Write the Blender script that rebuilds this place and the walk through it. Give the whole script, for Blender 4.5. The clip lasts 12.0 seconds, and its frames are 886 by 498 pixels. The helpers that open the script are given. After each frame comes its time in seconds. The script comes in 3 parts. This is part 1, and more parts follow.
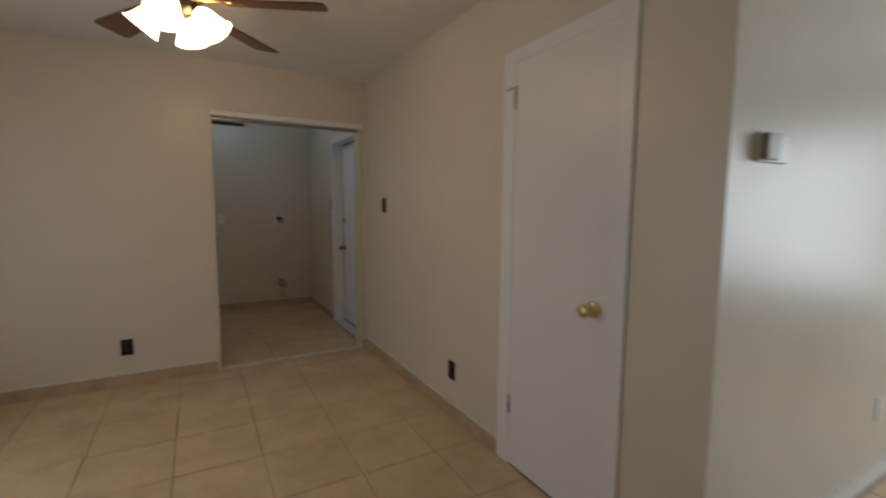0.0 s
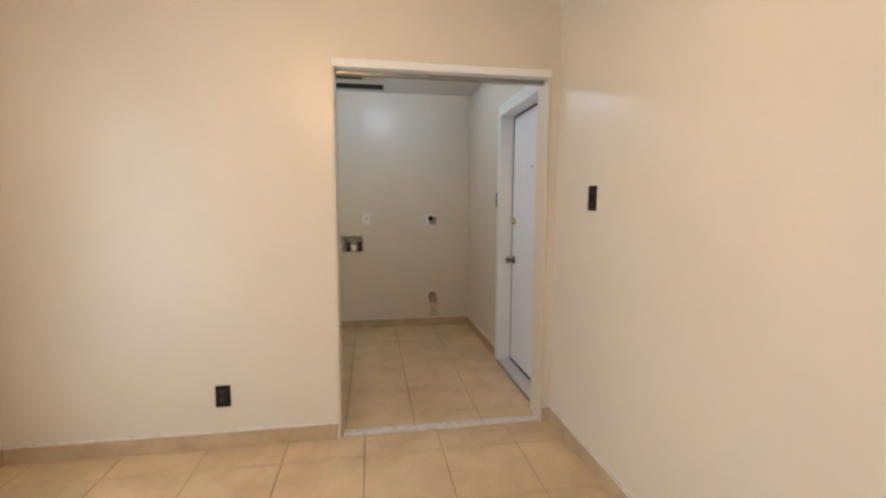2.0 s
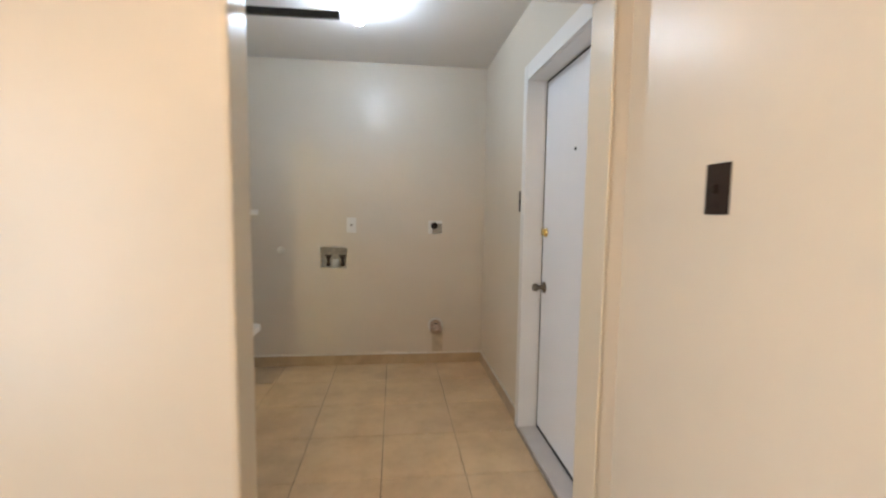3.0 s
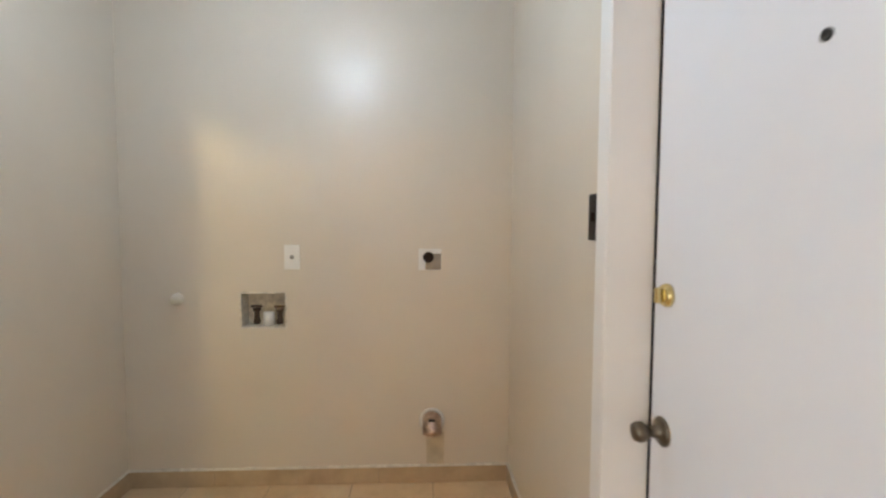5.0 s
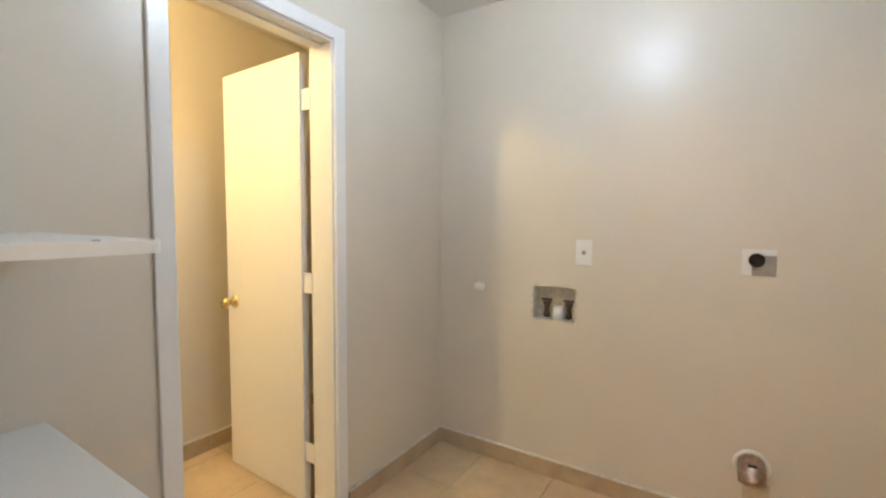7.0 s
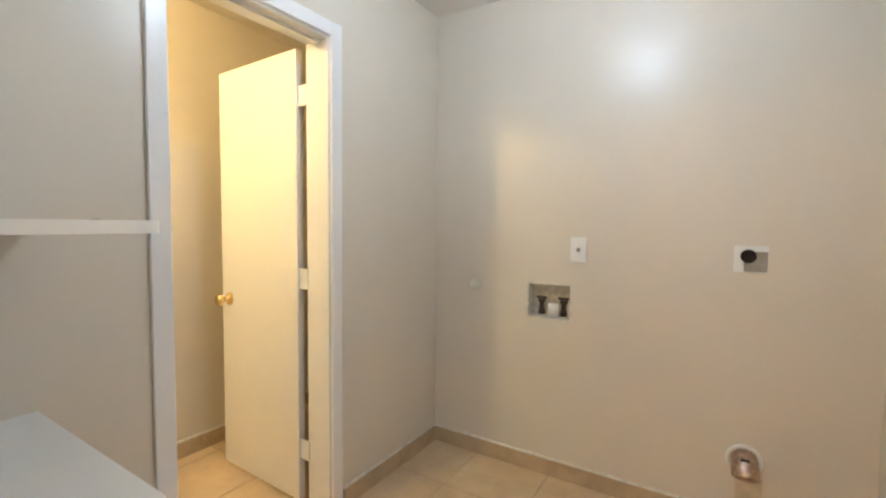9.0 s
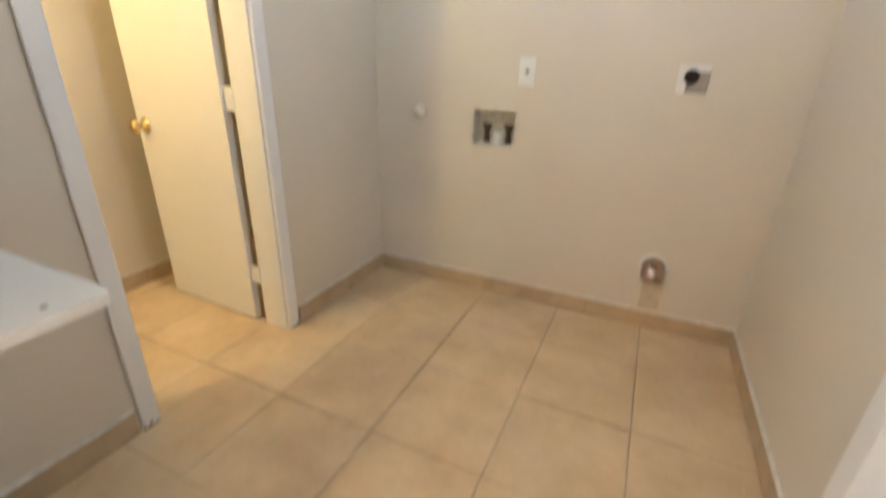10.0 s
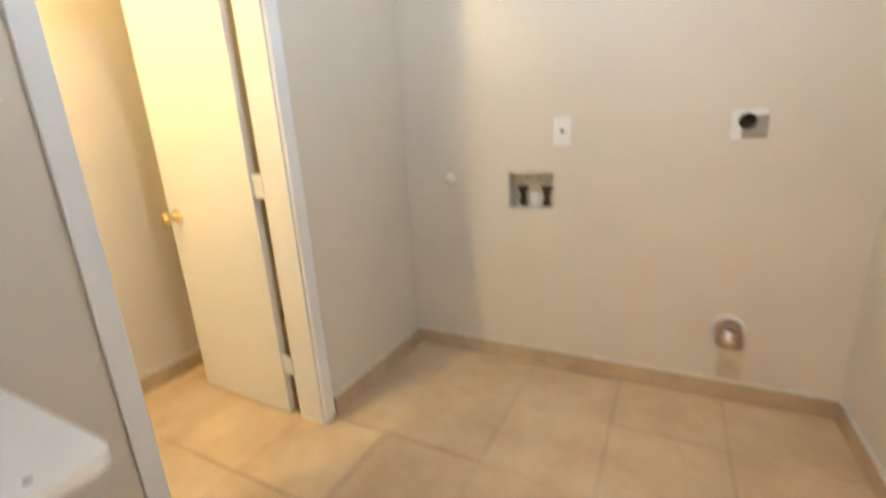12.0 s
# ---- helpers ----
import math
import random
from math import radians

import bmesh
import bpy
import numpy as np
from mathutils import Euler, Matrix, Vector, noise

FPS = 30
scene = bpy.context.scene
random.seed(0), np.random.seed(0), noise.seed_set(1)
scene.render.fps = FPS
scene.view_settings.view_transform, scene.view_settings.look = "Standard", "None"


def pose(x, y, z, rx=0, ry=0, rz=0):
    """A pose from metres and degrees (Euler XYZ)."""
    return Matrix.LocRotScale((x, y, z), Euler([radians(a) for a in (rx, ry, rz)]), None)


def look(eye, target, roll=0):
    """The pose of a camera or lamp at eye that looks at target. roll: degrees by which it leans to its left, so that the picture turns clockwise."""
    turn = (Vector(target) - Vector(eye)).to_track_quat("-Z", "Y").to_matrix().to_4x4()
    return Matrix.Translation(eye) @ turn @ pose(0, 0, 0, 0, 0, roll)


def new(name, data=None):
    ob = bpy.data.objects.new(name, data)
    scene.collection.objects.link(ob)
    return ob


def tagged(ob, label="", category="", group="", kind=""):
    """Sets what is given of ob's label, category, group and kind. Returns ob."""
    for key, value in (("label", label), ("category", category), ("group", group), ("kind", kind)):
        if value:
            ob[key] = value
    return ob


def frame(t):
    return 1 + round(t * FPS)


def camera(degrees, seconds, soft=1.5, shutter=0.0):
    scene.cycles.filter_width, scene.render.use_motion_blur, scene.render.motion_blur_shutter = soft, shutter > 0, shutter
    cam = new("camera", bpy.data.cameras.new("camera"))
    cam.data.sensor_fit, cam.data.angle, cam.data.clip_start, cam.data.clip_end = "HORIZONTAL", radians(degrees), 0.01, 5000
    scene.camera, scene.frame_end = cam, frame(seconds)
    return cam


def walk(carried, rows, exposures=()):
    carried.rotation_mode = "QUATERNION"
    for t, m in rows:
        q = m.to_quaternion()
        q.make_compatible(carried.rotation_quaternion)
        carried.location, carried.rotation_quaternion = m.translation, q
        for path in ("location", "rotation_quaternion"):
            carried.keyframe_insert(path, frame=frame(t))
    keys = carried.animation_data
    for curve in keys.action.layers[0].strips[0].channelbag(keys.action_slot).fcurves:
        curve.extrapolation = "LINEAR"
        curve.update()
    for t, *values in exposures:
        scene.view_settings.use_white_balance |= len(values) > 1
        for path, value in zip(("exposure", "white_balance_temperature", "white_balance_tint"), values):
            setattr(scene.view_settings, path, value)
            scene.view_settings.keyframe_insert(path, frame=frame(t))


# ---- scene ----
cam = camera(91.0, 12.0, soft=2.2, shutter=0.5)
PATH = [
    (0, (0.416, 0.404, 1.327), (1.397, 2.136, 1.133), 0.5),
    (0.5, (0.404, 0.647, 1.319), (1.129, 2.506, 1.179), 0.4),
    (1, (0.457, 0.923, 1.277), (1.041, 2.816, 1.001), 0.4),
    (1.5, (0.613, 1.349, 1.288), (1.007, 3.288, 0.995), 0.9),
    (2, (0.722, 1.845, 1.3), (1.05, 3.808, 1.098), 0.2),
    (2.5, (0.87, 2.363, 1.272), (1.147, 4.334, 1.083), 0.3),
    (4.5, (1.316, 4.028, 1.279), (1.434, 6.022, 1.179), 1.6),
    (5, (1.325, 4.263, 1.318), (1.417, 6.258, 1.206), 0.3),
    (5.5, (1.339, 4.373, 1.315), (1.161, 6.36, 1.175), 0.9),
    (6, (1.235, 4.333, 1.315), (0.808, 6.282, 1.166), 0.6),
    (6.5, (1.228, 4.334, 1.312), (0.422, 6.16, 1.179), 0.5),
    (7, (1.234, 4.322, 1.304), (0.157, 6.002, 1.172), 0.4),
    (9, (1.235, 4.311, 1.268), (0.178, 6.006, 1.157), 0.6),
    (9.5, (1.26, 4.323, 1.273), (0.385, 6.105, 1.029), 0.5),
    (10, (1.246, 4.316, 1.166), (0.482, 5.995, 0.393), 1.7),
    (10.5, (1.233, 4.317, 1.09), (0.572, 5.781, -0.101), 1.9),
    (11, (1.222, 4.323, 1.087), (0.582, 5.784, -0.121), 2.7),
    (11.5, (1.172, 4.353, 1.123), (0.538, 5.94, 0.085), 2.2),
    (12, (1.123, 4.441, 1.19), (0.211, 6.142, 0.663), -3.5),
]
EXPOSURES = [(0, -1.8), (0.5, -1.1), (1.0, -0.55), (1.5, -0.25), (2.0, -0.05), (2.5, 0.12), (4.5, 0.55), (5.5, 0.6), (7.0, 0.78), (9.0, 0.78), (10.0, 0.88), (10.5, 0.98), (11.3, 1.08), (12, 1.05)]
walk(cam, [(t, look(eye, target, roll)) for t, eye, target, roll in PATH], EXPOSURES)

# ---- world and large lights ----
world = bpy.data.worlds.new("world")
world.use_nodes = True
scene.world = world
sky = world.node_tree.nodes.new("ShaderNodeTexSky")
sky.sky_type, sky.sun_disc = "NISHITA", False
sky.sun_elevation, sky.sun_rotation = radians(50), radians(20)
back = world.node_tree.nodes["Background"]
back.inputs["Strength"].default_value = 0.08
world.node_tree.links.new(sky.outputs["Color"], back.inputs["Color"])


def area_lamp(name, place, target, wide, high, watts, colour):
    data = bpy.data.lights.new(name, "AREA")
    data.shape, data.size, data.size_y, data.energy, data.color = "RECTANGLE", wide, high, watts, colour
    ob = new(name, data)
    ob.matrix_world = look(place, target)
    return ob


WINDOW_WATTS, PATIO_WATTS, FAN_GLOW, BULB_GLOW, BATH_GLOW = 150, 32, 45.0, 330.0, 405.0
area_lamp("window_daylight", (4.98, -0.6, 1.3), (0.0, -0.6, 1.2), 1.9, 1.25, WINDOW_WATTS, (0.78, 0.89, 1.0))


PY0, PY1, PZ = 1.7, 3.3, 2.03   # patio door in the west wall
area_lamp("patio_daylight", (-1.10, (PY0 + PY1) / 2, 1.05), (3.0, (PY0 + PY1) / 2, 1.0), PY1 - PY0 - 0.1, PZ - 0.15, PATIO_WATTS, (0.74, 0.88, 1.0))


# ---- materials ----
def material(name, rough=0.5, metal=0.0):
    m = bpy.data.materials.new(name)
    m.use_nodes = True
    b = m.node_tree.nodes["Principled BSDF"]
    b.inputs["Roughness"].default_value, b.inputs["Metallic"].default_value = rough, metal
    return m, m.node_tree, b


def noise_node(nt, scale, detail=4.0, rough=0.55):
    geo = nt.nodes.new("ShaderNodeNewGeometry")
    n = nt.nodes.new("ShaderNodeTexNoise")
    n.inputs["Scale"].default_value, n.inputs["Detail"].default_value, n.inputs["Roughness"].default_value = scale, detail, rough
    nt.links.new(geo.outputs["Position"], n.inputs["Vector"])
    return n.outputs["Fac"]


def ramp(nt, fac, stops):
    r = nt.nodes.new("ShaderNodeValToRGB")
    e = r.color_ramp.elements
    while len(e) < len(stops):
        e.new(0.5)
    for el, (p, c) in zip(e, stops):
        el.position, el.color = p, (*c, 1)
    nt.links.new(fac, r.inputs["Fac"])
    return r.outputs["Color"]


def mix(nt, fac, a, b, kind="MIX"):
    m = nt.nodes.new("ShaderNodeMix")
    m.data_type, m.blend_type = "RGBA", kind
    for sock, v in ((m.inputs[0], fac), (m.inputs[6], a), (m.inputs[7], b)):
        if isinstance(v, (int, float)):
            sock.default_value = v
        elif isinstance(v, tuple):
            sock.default_value = (*v, 1)
        else:
            nt.links.new(v, sock)
    return m.outputs[2]


def bump(nt, b, height, strength, distance):
    n = nt.nodes.new("ShaderNodeBump")
    n.inputs["Strength"].default_value, n.inputs["Distance"].default_value = strength, distance
    nt.links.new(height, n.inputs["Height"])
    nt.links.new(n.outputs["Normal"], b.inputs["Normal"])


def paint(name, colour, rough, vary=0.05, relief=0.15, grain=90, scuff=0.0):
    m, nt, b = material(name, rough)
    lo = tuple(c * (1 - vary) for c in colour)
    hi = tuple(min(c * (1 + vary), 1) for c in colour)
    c = ramp(nt, noise_node(nt, 1.7, 5), [(0.3, lo), (0.7, hi)])
    if scuff:
        spots = ramp(nt, noise_node(nt, 14, 8, 0.7), [(0.66, (0, 0, 0)), (0.74, (scuff, scuff, scuff))])
        c = mix(nt, spots, c, tuple(v * 0.55 for v in colour))
    nt.links.new(c, b.inputs["Base Color"])
    rr = nt.nodes.new("ShaderNodeMapRange")
    rr.inputs["To Min"].default_value, rr.inputs["To Max"].default_value = rough * 0.85, rough * 1.2
    nt.links.new(noise_node(nt, 4, 6), rr.inputs["Value"])
    nt.links.new(rr.outputs["Result"], b.inputs["Roughness"])
    bump(nt, b, noise_node(nt, grain, 3), relief, 0.002)
    return m


def plain(name, colour, rough=0.4, metal=0.0, vary=0.1, scale=30):
    m, nt, b = material(name, rough, metal)
    lo = tuple(c * (1 - vary) for c in colour)
    c = ramp(nt, noise_node(nt, scale, 5), [(0.35, lo), (0.65, colour)])
    nt.links.new(c, b.inputs["Base Color"])
    return m


def glow(name, colour, strength, base=(0.8, 0.8, 0.8)):
    m, nt, b = material(name, 0.4)
    b.inputs["Base Color"].default_value = (*base, 1)
    b.inputs["Emission Color"].default_value = (*colour, 1)
    b.inputs["Emission Strength"].default_value = strength
    return m


def tile_material():
    m, nt, b = material("glazed beige floor tile", 0.33)
    info = nt.nodes.new("ShaderNodeObjectInfo")
    clouds = ramp(nt, noise_node(nt, 3.2, 7, 0.62), [(0.3, (0.54, 0.39, 0.24)), (0.55, (0.67, 0.505, 0.32)), (0.75, (0.735, 0.575, 0.385))])
    veins = ramp(nt, noise_node(nt, 11, 9, 0.7), [(0.38, (0.82, 0.78, 0.72)), (0.5, (1, 1, 1))])
    c = mix(nt, 0.3, clouds, veins, "MULTIPLY")
    shade = ramp(nt, info.outputs["Random"], [(0.0, (0.945, 0.94, 0.94)), (1.0, (1.0, 1.0, 0.98))])
    c = mix(nt, 1.0, c, shade, "MULTIPLY")
    dirt = ramp(nt, noise_node(nt, 1.3, 8, 0.7), [(0.5, (0, 0, 0)), (0.8, (0.25, 0.25, 0.25))])
    c = mix(nt, dirt, c, (0.30, 0.24, 0.17))
    nt.links.new(c, b.inputs["Base Color"])
    rr = nt.nodes.new("ShaderNodeMapRange")
    rr.inputs["To Min"].default_value, rr.inputs["To Max"].default_value = 0.28, 0.55
    nt.links.new(noise_node(nt, 5, 8, 0.65), rr.inputs["Value"])
    nt.links.new(rr.outputs["Result"], b.inputs["Roughness"])
    bump(nt, b, noise_node(nt, 25, 5), 0.12, 0.002)
    return m


def blade_material():
    m, nt, b = material("dark walnut blade", 0.35)
    tex = nt.nodes.new("ShaderNodeTexCoord")
    mapping = nt.nodes.new("ShaderNodeMapping")
    mapping.inputs["Scale"].default_value = (4, 60, 10)
    n = nt.nodes.new("ShaderNodeTexNoise")
    n.inputs["Scale"].default_value, n.inputs["Detail"].default_value = 1.5, 6
    nt.links.new(tex.outputs["Object"], mapping.inputs["Vector"])
    nt.links.new(mapping.outputs["Vector"], n.inputs["Vector"])
    c = ramp(nt, n.outputs["Fac"], [(0.3, (0.055, 0.018, 0.008)), (0.7, (0.15, 0.055, 0.022))])
    nt.links.new(c, b.inputs["Base Color"])
    return m


WALL = paint("cream semi-gloss wall paint", (0.67, 0.605, 0.515), 0.34, 0.03, 0.10, 130)
CEIL = paint("flat white ceiling paint", (0.76, 0.74, 0.72), 0.75, 0.03, 0.35, 160)
TRIM = paint("white gloss trim paint", (0.80, 0.79, 0.78), 0.32, 0.03, 0.12, 60, 0.35)
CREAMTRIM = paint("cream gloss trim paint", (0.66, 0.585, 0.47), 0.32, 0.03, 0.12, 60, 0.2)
OUTERPAINT = paint("cool white door paint", (0.75, 0.765, 0.81), 0.36, 0.02, 0.06, 45)
DOORPAINT = paint("white door paint", (0.78, 0.765, 0.76), 0.38, 0.02, 0.06, 45)
TILE = tile_material()
GROUT = plain("brown grout", (0.52, 0.40, 0.27), 0.9, 0, 0.62, 1.6)
BASE = plain("tan tile baseboard", (0.54, 0.40, 0.255), 0.4, 0, 0.22, 7)
CAULK = plain("white caulk bead", (0.80, 0.77, 0.70), 0.6, 0, 0.25, 40)
BROWN = plain("dark brown plastic", (0.020, 0.011, 0.008), 0.45, 0, 0.3, 40)
BROWN.node_tree.nodes["Principled BSDF"].inputs["Specular IOR Level"].default_value = 0.2
BLACK = plain("black metal", (0.012, 0.011, 0.011), 0.45, 0, 0.3, 40)
GAPM = plain("black weatherstrip rubber", (0.008, 0.008, 0.009), 0.8, 0, 0.2, 40)
PLASTIC = plain("white plastic", (0.80, 0.79, 0.76), 0.35, 0, 0.05, 20)
GREYPL = plain("grey metal plate", (0.34, 0.31, 0.27), 0.45, 0.3, 0.2, 30)
BRASS = plain("polished brass", (0.78, 0.62, 0.29), 0.18, 1.0, 0.12, 20)
ANTIQUE = plain("tarnished brass", (0.20, 0.165, 0.125), 0.28, 1.0, 0.3, 40)
CHROME = plain("galvanised duct", (0.56, 0.42, 0.34), 0.32, 1.0, 0.4, 45)
CREAMPL = plain("cream plastic", (0.82, 0.78, 0.68), 0.5, 0, 0.08, 60)
STEEL = plain("grey steel", (0.4, 0.39, 0.38), 0.35, 1.0, 0.2, 30)
SILL = plain("grey painted metal sill", (0.55, 0.53, 0.53), 0.4, 0.0, 0.08, 9)
CONCRETE = plain("dusty grey threshold", (0.50, 0.46, 0.41), 0.7, 0, 0.25, 25)
WOODSILL = plain("pale painted sill", (0.70, 0.68, 0.67), 0.45, 0.0, 0.25, 30)
SHELF = paint("white shelf paint", (0.80, 0.79, 0.76), 0.38, 0.03, 0.08, 50, 0.15)
BOXIN = plain("dirty white plastic box", (0.78, 0.73, 0.64), 0.6, 0, 0.3, 35)
VALVE = plain("blackened valve brass", (0.085, 0.058, 0.042), 0.45, 0.5, 0.4, 60)
STAIN = plain("brown water stain", (0.635, 0.555, 0.425), 0.45, 0, 0.2, 12)
BLADE = blade_material()
SHADE = glow("lit frosted glass", (1.0, 0.65, 0.35), FAN_GLOW)
BULB = glow("lit white bulb", (0.68, 0.83, 1.0), BULB_GLOW)
BATHBULB = glow("lit warm bulb", (1.0, 0.79, 0.40), BATH_GLOW)
GLASS, gnt, gb = material("window glass", 0.02)
gb.inputs["Transmission Weight"].default_value = 1.0


# ---- mesh helpers ----
def box(bm, x0, y0, z0, x1, y1, z1, bevel=0.0):
    r = bmesh.ops.create_cube(bm, size=1.0)
    for v in r["verts"]:
        v.co = Vector((x0 if v.co.x < 0 else x1, y0 if v.co.y < 0 else y1, z0 if v.co.z < 0 else z1))
    if bevel:
        edges = list({e for v in r["verts"] for e in v.link_edges})
        bmesh.ops.bevel(bm, geom=edges, offset=bevel, segments=2, profile=0.5, affect="EDGES")


def boxes(*dims, bevel=0.0):
    bm = bmesh.new()
    for d in dims:
        box(bm, *d, bevel=bevel)
    return bm


def lathe(profile, m=Matrix(), steps=24, bm=None):
    """A turned shape about local z from (radius, height) pairs, set by the matrix m."""
    bm = bm or bmesh.new()
    rings = []
    for r, z in profile:
        if r < 1e-5:
            rings.append([bm.verts.new(m @ Vector((0, 0, z)))])
        else:
            rings.append([bm.verts.new(m @ Vector((r * math.cos(2 * math.pi * i / steps), r * math.sin(2 * math.pi * i / steps), z))) for i in range(steps)])
    for a, b in zip(rings, rings[1:]):
        for i in range(steps):
            q = [a[i % len(a)], a[(i + 1) % len(a)], b[(i + 1) % len(b)], b[i % len(b)]]
            q = list(dict.fromkeys(q))
            if len(q) > 2:
                f = bm.faces.new(q)
                f.smooth = True
    bmesh.ops.recalc_face_normals(bm, faces=bm.faces[:])
    return bm


def link(name, bm, mat, smooth=False):
    me = bpy.data.meshes.new(name)
    bm.to_mesh(me)
    bm.free()
    me.materials.append(mat)
    return new(name, me)


def part(name, bm, mat, parent, label=""):
    ob = link(name, bm, mat)
    ob.parent = parent
    return tagged(ob, label)


def thing(name, label, category, place=(0, 0, 0), group="", kind=""):
    ob = new(name)
    ob.location = place
    return tagged(ob, label, category, group, kind)


def structure(name, bm, mat, label, category):
    return tagged(link(name, bm, mat), label, category, kind="structure")


# turning a lathe's z axis
TO_PX, TO_NX = pose(0, 0, 0, 0, 90, 0), pose(0, 0, 0, 0, -90, 0)
TO_PY, TO_NY = pose(0, 0, 0, -90, 0, 0), pose(0, 0, 0, 90, 0, 0)


def at(x, y, z, turn=Matrix()):
    return Matrix.Translation((x, y, z)) @ turn


# ---- plan ----
XL, XR = -1.105, 1.783            # dining side walls
YF, YB = 4.232, 4.385             # wall between dining and laundry
LX0, LX1, LY1 = -0.132, 1.768, 6.43   # laundry left, right and back walls
BX = -1.16                       # bathroom far wall
OX0, OX1, OZ = 0.543, 1.727, 2.018  # opening to the laundry
ZC, ZL = 2.42, 2.43              # ceilings
SY, EX = -3.2, 5.0               # living room's far walls
YE = 1.12                        # end of the dining room's right wall
PD0, PD1, PDZ = 1.50, 2.105, 2.015      # pantry door
ED0, ED1, EDZ = 4.402, 5.255, 2.0      # outer door
BD0, BD1, BDZ = 4.972, 5.612, 2.035     # bathroom door

# ---- structure ----
structure("wall_laundry_front", boxes((-1.25, YF, 0, OX0, YB, 2.5), (OX0, YF, OZ, OX1, YB, 2.5), (OX1, YF, 0, 1.9, YB, 2.5)), WALL,
          "cream painted wall with a wide cased opening", "wall")
structure("wall_west", boxes((-1.25, SY, 0, XL, PY0, 2.5), (-1.25, PY0, PZ, XL, PY1, 2.5), (-1.25, PY1, 0, XL, YF, 2.5)), WALL, "cream painted wall with a glazed patio doorway", "wall")
structure("wall_dining_east", boxes((XR, YE, 0, 1.9, PD0, 2.5), (XR, PD0, PDZ, 1.9, PD1, 2.5), (XR, PD1, 0, 1.9, YF, 2.5)), WALL,
          "cream painted wall with a closet doorway", "wall")
structure("wall_living_north", boxes((1.9, YE, 0, EX, YE + 0.12, 2.5)), WALL, "pale painted wall lit by the daylight", "wall")
WY0, WY1, WZ0, WZ1 = -1.6, 0.4, 0.65, 1.95
structure("wall_living_east", boxes((EX, SY, 0, EX + 0.12, WY0, 2.5), (EX, WY0, 0, EX + 0.12, WY1, WZ0), (EX, WY0, WZ1, EX + 0.12, WY1, 2.5),
                                    (EX, WY1, 0, EX + 0.12, YE + 0.12, 2.5)), WALL, "pale painted wall with a window", "wall")
structure("wall_south", boxes((-1.25, SY - 0.14, 0, EX + 0.12, SY, 2.5)), WALL, "plain pale painted wall", "wall")
structure("wall_laundry_east", boxes((LX1, YB, 0, 1.9, ED0, 2.5), (LX1, ED0, EDZ, 1.9, ED1, 2.5), (LX1, ED1, 0, 1.9, LY1, 2.5)), WALL,
          "cream painted laundry wall with an outer doorway", "wall")
WB = (0.43, 0.802, 0.649, 0.976)  # washer box opening: x0, z0, x1, z1
structure("wall_laundry_back", boxes((-1.25, LY1, 0, WB[0], 6.55, 2.5), (WB[0], LY1, 0, WB[2], 6.55, WB[1]), (WB[0], LY1, WB[3], WB[2], 6.55, 2.5),
                                     (WB[2], LY1, 0, 1.9, 6.55, 2.5)), WALL, "cream painted laundry wall with utility hookups", "wall")
structure("wall_laundry_west", boxes((-0.26, YB, 0, LX0, BD0, 2.5), (-0.26, BD0, BDZ, LX0, BD1, 2.5), (-0.26, BD1, 0, LX0, LY1, 2.5)), WALL,
          "cream painted wall with a bathroom doorway", "wall")
structure("wall_bathroom_west", boxes((-1.32, YB, 0, BX, LY1, 2.5)), WALL, "cream painted bathroom wall in warm light", "wall")
structure("ceiling_living", boxes((-1.1, SY, ZC, EX, YE, 2.5), (XL, YE, ZC, XR, YF, 2.5)), CEIL, "flat white painted ceiling", "ceiling")
structure("ceiling_laundry", boxes((LX0, YB, ZL, LX1, LY1, 2.5)), CEIL, "flat white laundry ceiling", "ceiling")
structure("ceiling_bathroom", boxes((BX, YB, ZL, -0.26, LY1, 2.5)), WALL, "cream bathroom ceiling", "ceiling")
floor = structure("floor", boxes((-1.25, SY - 0.14, -0.2, EX + 0.12, 6.55, -0.004)), GROUT, "beige ceramic tile floor with brown grout", "floor")
structure("ground", boxes((-300, -300, -0.4, 300, 300, -0.25)), CONCRETE, "grey open ground outside", "ground")

# baseboards with their caulk beads
BH, BT = 0.085, 0.011


